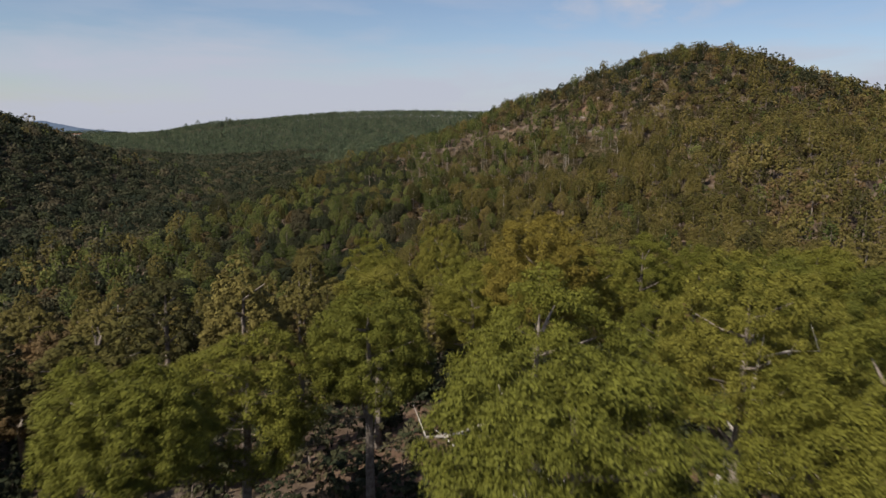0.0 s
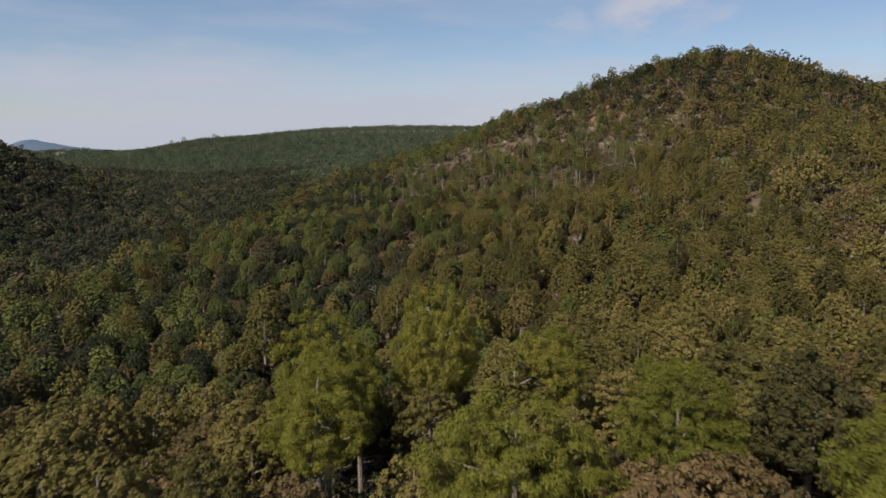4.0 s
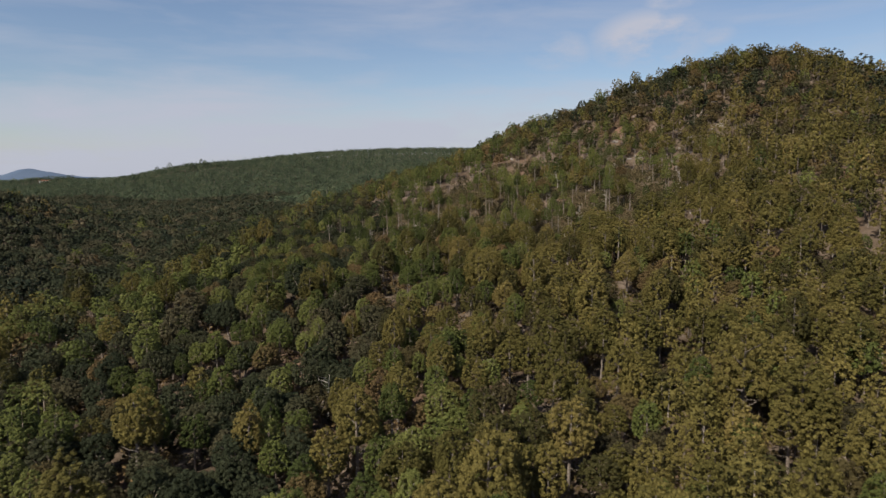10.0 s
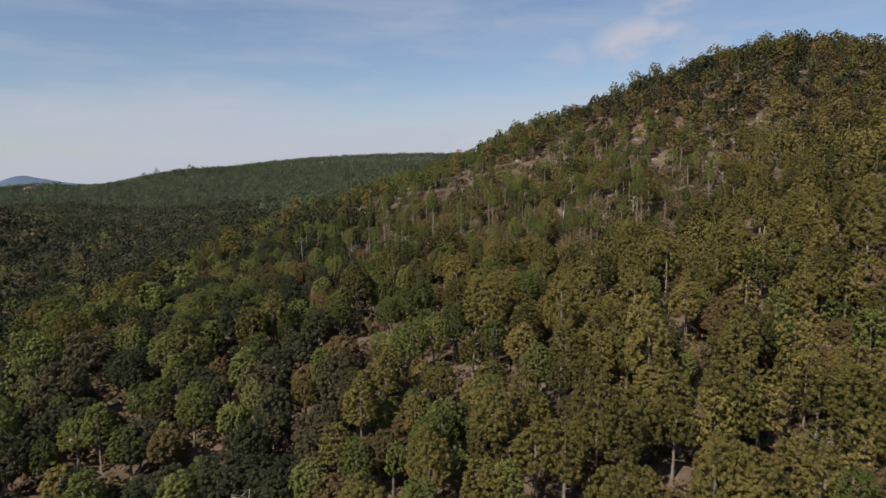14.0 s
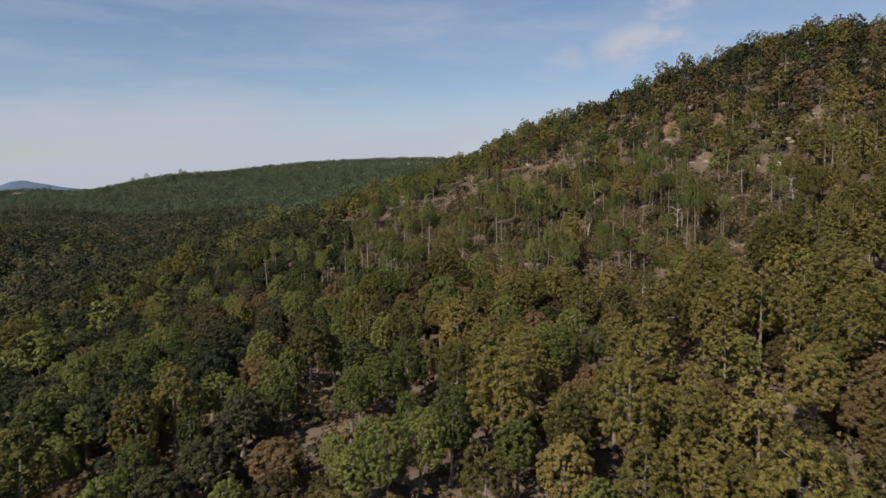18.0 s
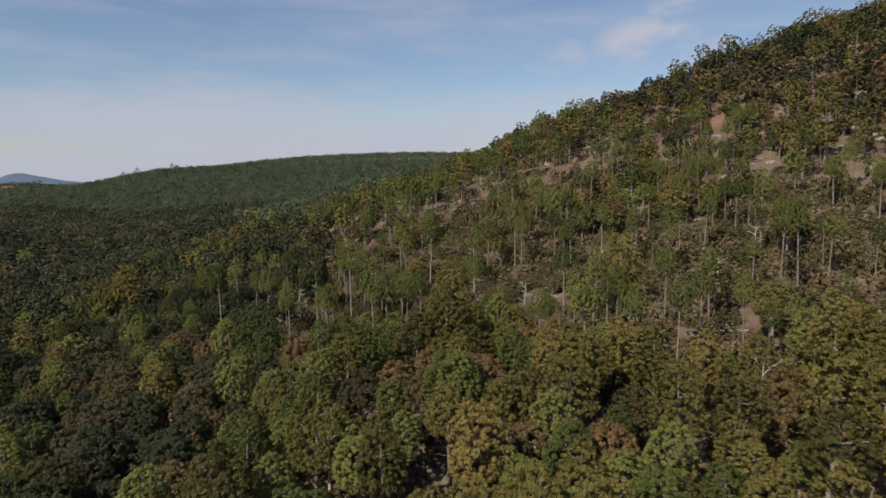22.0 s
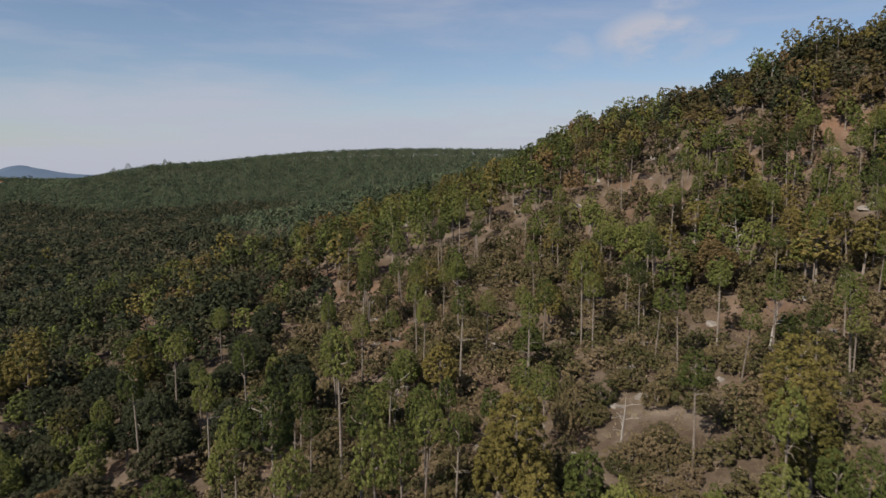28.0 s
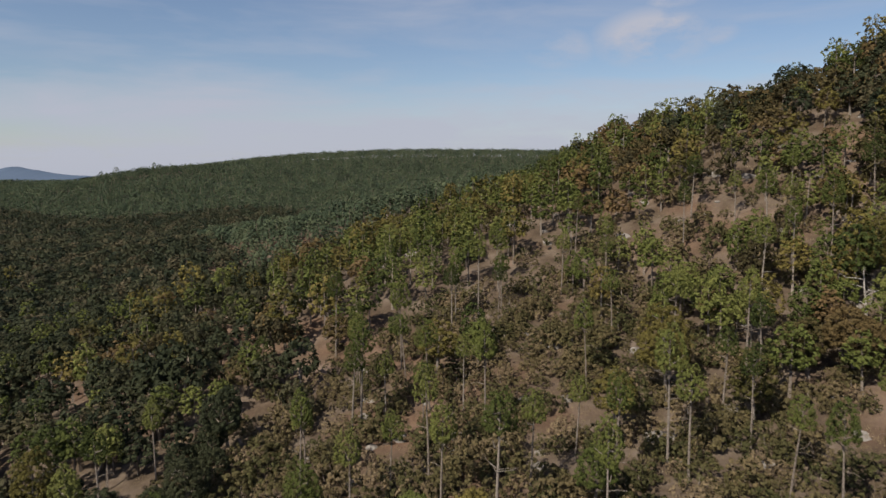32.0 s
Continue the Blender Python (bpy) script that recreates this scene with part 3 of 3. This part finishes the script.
# low growth fills the open slope
bx, by = scatter(-45, 100, 225, 385, 2.2)
ok = (scrub(bx, by) > rng.uniform(0.0, 0.7, len(bx))) & (~bare(bx, by) | (rng.uniform(size=len(bx)) < 0.2)) & (~stony(bx, by) | (rng.uniform(size=len(bx)) < 0.3))
ux, uy = scatter(-10, 245, 270, 445, 3.6)
up = (height(ux, uy) > rng.uniform(28, 48, len(ux))) & ~bare(ux, uy)
wx, wy = scatter(15, 100, 300, 372, 5.0)
wood = (np.exp(-((wx - 52) / 32) ** 2 - ((wy - 334) / 22) ** 2) > rng.uniform(0.3, 0.8, len(wx))) & ~bare(wx, wy)
kind = np.concatenate([sort_kinds(gx, gy), np.full(ok.sum() + up.sum(), 3), np.where(rng.uniform(size=wood.sum()) < 0.6, 0, 2)])
gx, gy = np.concatenate([gx, bx[ok], ux[up], wx[wood]]), np.concatenate([gy, by[ok], uy[up], wy[wood]])
sub = rng.uniform(size=len(gx))
green = np.clip(np.maximum((32 - gx) / 60, np.where(gx < 75, (gy - 285) / 70, 0)), 0.14, 0.8)
kind = np.where((kind == 0) & (sub < 0.42 * (1 - green)), 5, np.where((kind == 0) & (sub > 1 - green), 6, kind))
kind = np.where((kind == 4) & (gx < -105), 7, kind)
behind = np.where(gx > 0, gy > 450 - 0.35 * gx, False) | (gx > 245)
seen = (np.abs(gx) < 0.72 * (gy + 12)) & (gy > 60) & ~behind
near = np.where(seen, nearness(gx, gy), 999)
high = np.clip((height(gx, gy) - 25) / 30, 0, 1)
size = np.where(kind == 3, rng.uniform(0.5, 1.5, len(gx)), rng.uniform(0.64, 0.98, len(gx)) * np.where(kind == 2, 0.95, 1.0) * np.where((rng.uniform(size=len(gx)) < 0.06) & (high < 0.3), 1.3, 1.0) * (1 + 0.08 * high) * np.where(kind == 5, 1.16, np.where(kind == 6, 0.88, 1.0)))
tall = np.where(kind == 1, rng.uniform(1.15, 1.5, len(gx)), np.where((kind == 0) | (kind == 6), rng.uniform(0.8, 1.15, len(gx)), rng.uniform(0.8, 1.15, len(gx))))
single = np.zeros(len(gx), bool)
for k, limit in ((0, 295 - used["pine"]), (1, 280), (2, 295 - used["oak"]), (3, 295), (4, 295), (5, 295), (6, 295)):
    idx = np.where(kind == k)[0]
    single[idx[np.argsort(near[idx])[:limit]]] = True
for i in np.where(single)[0]:
    stand(NAMES[kind[i]], gx[i], gy[i], size[i], tall[i])


def mass(name, mat, mkind, xs, ys, sizes, talls, label, level, seed):
    """Woods too many to count: crowns and trunks of a whole stand."""
    r = np.random.default_rng(seed)
    forms = []
    for k in range(5):
        stem, thick, limbs, heart = skeleton(r, mkind, 8)
        crown = crown_of(r, mkind, heart, level)
        forms.append((crown, tube([stem[0], stem[-1]], [thick[0] * 1.2, thick[-1]], 3)))
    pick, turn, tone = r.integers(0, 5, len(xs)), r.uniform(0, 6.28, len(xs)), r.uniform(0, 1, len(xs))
    zs = height(xs, ys)
    leaves, tones, wood = [], [], []
    for k, (crown, trunk) in enumerate(forms):
        w = np.where(pick == k)[0]
        if not len(w):
            continue
        c, s = np.cos(turn[w])[:, None], np.sin(turn[w])[:, None]
        for form, into in ((crown, leaves), (trunk, wood)):
            f = form[None]
            q = np.stack([(c * f[..., 0] - s * f[..., 1]) * sizes[w][:, None] + xs[w][:, None], (s * f[..., 0] + c * f[..., 1]) * sizes[w][:, None] + ys[w][:, None],
                          f[..., 2] * (sizes[w] * talls[w])[:, None] + zs[w][:, None]], -1)
            into.append(q.reshape(-1, 3))
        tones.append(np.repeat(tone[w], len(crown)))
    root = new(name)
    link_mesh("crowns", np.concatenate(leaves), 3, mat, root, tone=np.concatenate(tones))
    link_mesh("trunks", np.concatenate(wood), 4, bark, root)
    return tagged(root, label, "woodland", kind="stuff")


for k, nm, mat, text in ((7, "valley_woods", valley_mass, "brownish green oak woods across the valley, darkened with painted shade"), (4, "dark_woods", dark_shaded_mass, "dark green oak woods of valley and ridge, left-side shade painted in"), (0, "pine_woods", pine_mass, "dense green pine woods covering the hill and valley"), (6, "green_pine_woods", green_mass, "fresh green pine woods of the valley side"), (1, "thin_pine_woods", green_mass, "scattered slender pines of the upper slope"),
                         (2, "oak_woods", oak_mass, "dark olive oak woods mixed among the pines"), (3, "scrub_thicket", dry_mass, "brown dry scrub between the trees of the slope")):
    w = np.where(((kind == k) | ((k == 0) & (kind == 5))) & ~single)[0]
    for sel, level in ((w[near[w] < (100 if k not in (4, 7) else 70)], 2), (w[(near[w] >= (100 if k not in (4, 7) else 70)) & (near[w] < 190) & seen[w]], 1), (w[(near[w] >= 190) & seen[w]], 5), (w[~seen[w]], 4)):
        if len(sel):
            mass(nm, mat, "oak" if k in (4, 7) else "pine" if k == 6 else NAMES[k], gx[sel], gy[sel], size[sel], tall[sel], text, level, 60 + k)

# low bushes under the trees of the knoll, canopy shade painted as dark leaves
px, py = scatter(-60, 75, -12, 120, 3.0)
ok = np.abs(px) < 0.72 * (py + 20)
mass("undergrowth", dark_shaded_mass, "shrub", px[ok], py[ok], rng.uniform(0.7, 1.3, ok.sum()), rng.uniform(0.7, 1.2, ok.sum()), "low bushes under the tall pines, tree shade painted as dark leaves", 1, 75)

px, py = scatter(-80, 65, 105, 265, 3.0)
n = len(px)
mass("undergrowth", oak_mass, "shrub", px, py, rng.uniform(0.6, 1.2, n), rng.uniform(0.6, 1.1, n), "olive bushes and saplings under the forest trees", 5, 76)

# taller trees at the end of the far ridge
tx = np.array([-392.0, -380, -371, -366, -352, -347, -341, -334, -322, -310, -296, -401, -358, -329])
mass("ridge_pines", far_haze_mass, "pine", tx, 1012 + 7 * np.sin(tx), rng.uniform(0.9, 1.4, len(tx)), rng.uniform(1.0, 1.3, len(tx)), "taller pines standing out on the far ridge, needles tinted with painted haze", 1, 77)

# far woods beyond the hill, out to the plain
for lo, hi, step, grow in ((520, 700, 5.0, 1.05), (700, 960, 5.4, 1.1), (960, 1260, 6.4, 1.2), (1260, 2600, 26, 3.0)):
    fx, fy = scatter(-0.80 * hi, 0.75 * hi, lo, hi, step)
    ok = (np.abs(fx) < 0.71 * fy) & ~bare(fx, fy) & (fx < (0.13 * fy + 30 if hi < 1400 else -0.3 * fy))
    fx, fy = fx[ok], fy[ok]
    # Left valley floor takes shade-darkened leaves, the rest the haze-tinted ones.
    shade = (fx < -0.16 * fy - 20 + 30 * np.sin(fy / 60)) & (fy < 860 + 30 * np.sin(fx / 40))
    for sel, mat, text in ((shade, valley_mass, "brownish woods of the far valley floor, shade painted into the leaves"), (~shade, far_haze_mass, "distant dark green pine forest on far ridge and plain, tinted with painted haze")):
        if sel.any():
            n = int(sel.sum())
            mass("far_woods", mat, "pine" if mat is far_haze_mass else "oak", fx[sel], fy[sel], rng.uniform(0.8, 1.2, n) * grow, rng.uniform(0.85, 1.0, n) / grow ** 0.62, text, 5 if hi < 750 else 0, 90)


# ---------------------------------------------------------------- rocks, dead wood, grass
def make_boulder(seed, name, label, group):
    r = np.random.default_rng(seed)
    bm = bmesh.new()
    bmesh.ops.create_icosphere(bm, subdivisions=2, radius=1.0)
    off = Vector(r.uniform(-50, 50, 3))
    for v in bm.verts:
        d = v.co.copy()
        v.co *= 0.82 + 0.5 * noise.noise(d * 0.9 + off) + 0.2 * noise.noise(d * 2.3 + off)
        v.co.z = v.co.z * 0.72 if v.co.z > -0.3 else -0.3
    me = bpy.data.meshes.new(name)
    bm.to_mesh(me)
    bm.free()
    me.materials.append(rock_mat)
    return tagged(new(name, me), label, "rock", group)


def settle(x, y, scale, sink):
    return Matrix.Translation((x, y, float(height(x, y)) - sink)) @ Euler((rng.normal() * 0.15, rng.normal() * 0.15, rng.uniform(0, 6.28))).to_matrix().to_4x4() @ Matrix.Diagonal((scale, scale * rng.uniform(0.7, 1.2), scale * rng.uniform(0.6, 1.1), 1))


boulders = [make_boulder(200 + k, "boulder", "weathered grey boulder on the dry slope", "boulders of the slope") for k in range(6)]
bx, by = scatter(-60, 150, 225, 420, 5.2)
pick = (rng.uniform(size=len(bx)) < np.clip(0.10 + 0.5 * scrub(bx, by) + 0.12 * (height(bx, by) > 38), 0, 0.6)) & (by < 430 - 0.3 * bx)
spots = [(x, y) for x, y in zip(bx[pick], by[pick])][:290]
for k, (x, y) in enumerate(spots):
    big = rng.uniform(0.45, 1.3) * (1.7 if rng.uniform() < 0.12 else 1.0)
    m = settle(x, y, big, big * 0.15)
    place(boulders, k, m)

OUTCROPS = [(44, 374, 1.9), (48, 369, 1.6), (84, 287, 1.9), (88, 294, 1.6), (-2, 357, 1.3), (16, 350, 1.4), (-26, 357, 1.2), (60, 262, 1.4), (17, 297, 1.2), (57, 262, 1.1),
            (5, 331, 1.4), (20, 335, 1.3), (72, 310, 1.6), (95, 330, 1.8), (-14, 336, 1.2), (10, 341, 1.3), (110, 352, 1.7), (66, 352, 1.5), (120, 340, 1.6), (104, 318, 1.5), (130, 362, 1.6)]
slabs = [make_boulder(230 + k, "rock_outcrop", "pale bare rock outcrop breaking through the slope", "outcrops of the hill") for k in range(4)]
for k, (x, y, big) in enumerate(OUTCROPS + LEDGES.tolist()):
    m = settle(x, y, big, big * 0.35)
    place(slabs, k, m)


def dead_tree(seed):
    r = np.random.default_rng(seed)
    root = new("dead_tree")
    bend = r.normal(size=2) * 0.5
    link_mesh("trunk", tube([(0, 0, -0.6), (bend[0] * 0.3, bend[1] * 0.3, 2.5), (bend[0], bend[1], 5.0), (bend[0] * 1.2, bend[1] * 1.2, 7.0)], [0.17, 0.13, 0.08, 0.02], 7), 4, dead_wood, root)
    for k in range(9):
        z, a, n = r.uniform(2.2, 6.4), r.uniform(0, 6.28), r.uniform(0.8, 2.0)
        b = np.array([bend[0] * z / 5.5, bend[1] * z / 5.5, z])
        e = b + (n * math.cos(a), n * math.sin(a), r.uniform(0.2, 0.9))
        f = e + (r.normal() * 0.5, r.normal() * 0.5, r.uniform(0.1, 0.7))
        link_mesh("branch", np.concatenate([tube([b, (b + e) / 2 + (0, 0, 0.1), e, f], [0.05, 0.038, 0.025, 0.008], 5),
                                            tube([(b + e) / 2, (b + e) / 2 + (r.normal() * 0.4, r.normal() * 0.4, 0.6)], [0.022, 0.006], 4)]), 4, dead_wood, root)
    return tagged(root, "bare bleached dead tree with broken branches", "tree", "dead trees")


DEAD = [(3.5, 20.9, 1.40), (10.9, 24.9, 1.38), (29, 196, 1.0), (30, 243, 1.0), (41, 279, 0.9), (24, 262, 0.9), (15, 289, 0.8), (52, 291, 0.9), (36, 303, 1.0), (-8, 300, 0.9),
        (-22, 296, 1.0), (62, 320, 0.9), (44, 330, 1.0), (73, 285, 1.0), (-6, 232, 1.0), (-15, 175, 0.9)]
models = [dead_tree(300 + k) for k in range(3)]
for k, (x, y, big) in enumerate(DEAD):
    m = upright(x, y, big, rng.uniform(0, 6.28), 1.0, rng.normal() * 0.08)
    place(models, k, m)

log = link_mesh("fallen_log", np.concatenate([tube([(-2.3, 0, 0), (-0.5, 0.1, 0.03), (1.0, 0.0, 0.02), (2.4, -0.15, 0)], [0.17, 0.16, 0.14, 0.12], 9)]), 4, dead_wood)
log.matrix_basis = Matrix.Translation((38.5, 266.5, float(height(38.5, 266.5)) + 0.15)) @ Euler((0, 0, 0.1)).to_matrix().to_4x4()
tagged(log, "pale fallen log lying on bare soil", "log")


def build_grass():
    r = np.random.default_rng(400)
    px, py = scatter(-60, 110, 150, 385, 1.1)
    keep = ((scrub(px, py) > r.uniform(0.1, 1.4, len(px))) | (bare(px, py) & (r.uniform(size=len(px)) < 0.5)))
    px, py = px[keep], py[keep]
    n = 16
    base = np.repeat(np.stack([px, py, height(px, py) - 0.03], 1), n, 0) + np.concatenate([r.normal(size=(len(px) * n, 2)) * 0.3, np.zeros((len(px) * n, 1))], 1)
    a, lean, tall = r.uniform(0, 6.28, len(base)), r.normal(size=(len(base), 2)) * 0.16, r.uniform(0.15, 0.45, len(base))
    w = np.stack([np.cos(a), np.sin(a), 0 * a], 1) * 0.03
    tip = base + np.concatenate([lean, tall[:, None]], 1)
    tri = np.stack([base - w, base + w, tip], 1).reshape(-1, 3)
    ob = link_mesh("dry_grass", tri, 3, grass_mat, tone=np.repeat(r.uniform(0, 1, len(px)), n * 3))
    tagged(ob, "tufts of dry straw-coloured grass on open ground", "grass", kind="stuff")


build_grass()


# ---------------------------------------------------------------- the white house far across the valley
def block(x0, x1, y0, y1, z0, z1):
    p = np.array([(x0, y0, z0), (x1, y0, z0), (x1, y1, z0), (x0, y1, z0), (x0, y0, z1), (x1, y0, z1), (x1, y1, z1), (x0, y1, z1)], float)
    return p[[0, 3, 2, 1, 4, 5, 6, 7, 0, 1, 5, 4, 1, 2, 6, 5, 2, 3, 7, 6, 3, 0, 4, 7]]


white, tiles, dark_glass = plain("white_plaster", (0.78, 0.77, 0.74)), plain("clay_tiles", (0.34, 0.15, 0.09)), plain("dark_window", (0.03, 0.035, 0.04), 0.2)
house = new("house")
link_mesh("wall", block(-8, 8, -4, 4, -0.6, 3.4), 4, white, house)
link_mesh("roof", np.array([(-8.6, -4.7, 3.4), (8.6, -4.7, 3.4), (8.6, 0, 5.2), (-8.6, 0, 5.2), (8.6, 4.7, 3.4), (-8.6, 4.7, 3.4), (-8.6, 0, 5.2), (8.6, 0, 5.2),
                           (-8.6, -4.7, 3.4), (-8.6, 0, 5.2), (-8.6, 0, 5.19), (-8.6, 4.7, 3.4), (8.6, -4.7, 3.4), (8.6, 4.7, 3.4), (8.6, 0, 5.19), (8.6, 0, 5.2)], float), 4, tiles, house)
for x in (-5.2, 1.6, 5.2):
    link_mesh("window", block(x - 0.7, x + 0.7, -4.06, -3.9, 1.0, 2.2), 4, dark_glass, house)
link_mesh("door", block(-2.0, -1.0, -4.06, -3.9, 0.0, 2.1), 4, tiles, house)
house.matrix_basis = Matrix.Translation((-693, 1237, float(height(-693.0, 1237.0)))) @ Euler((0, 0, 0.35)).to_matrix().to_4x4()
tagged(house, "low white house with clay roof far across valley", "house")

for model, m in later:
    model.matrix_basis = m
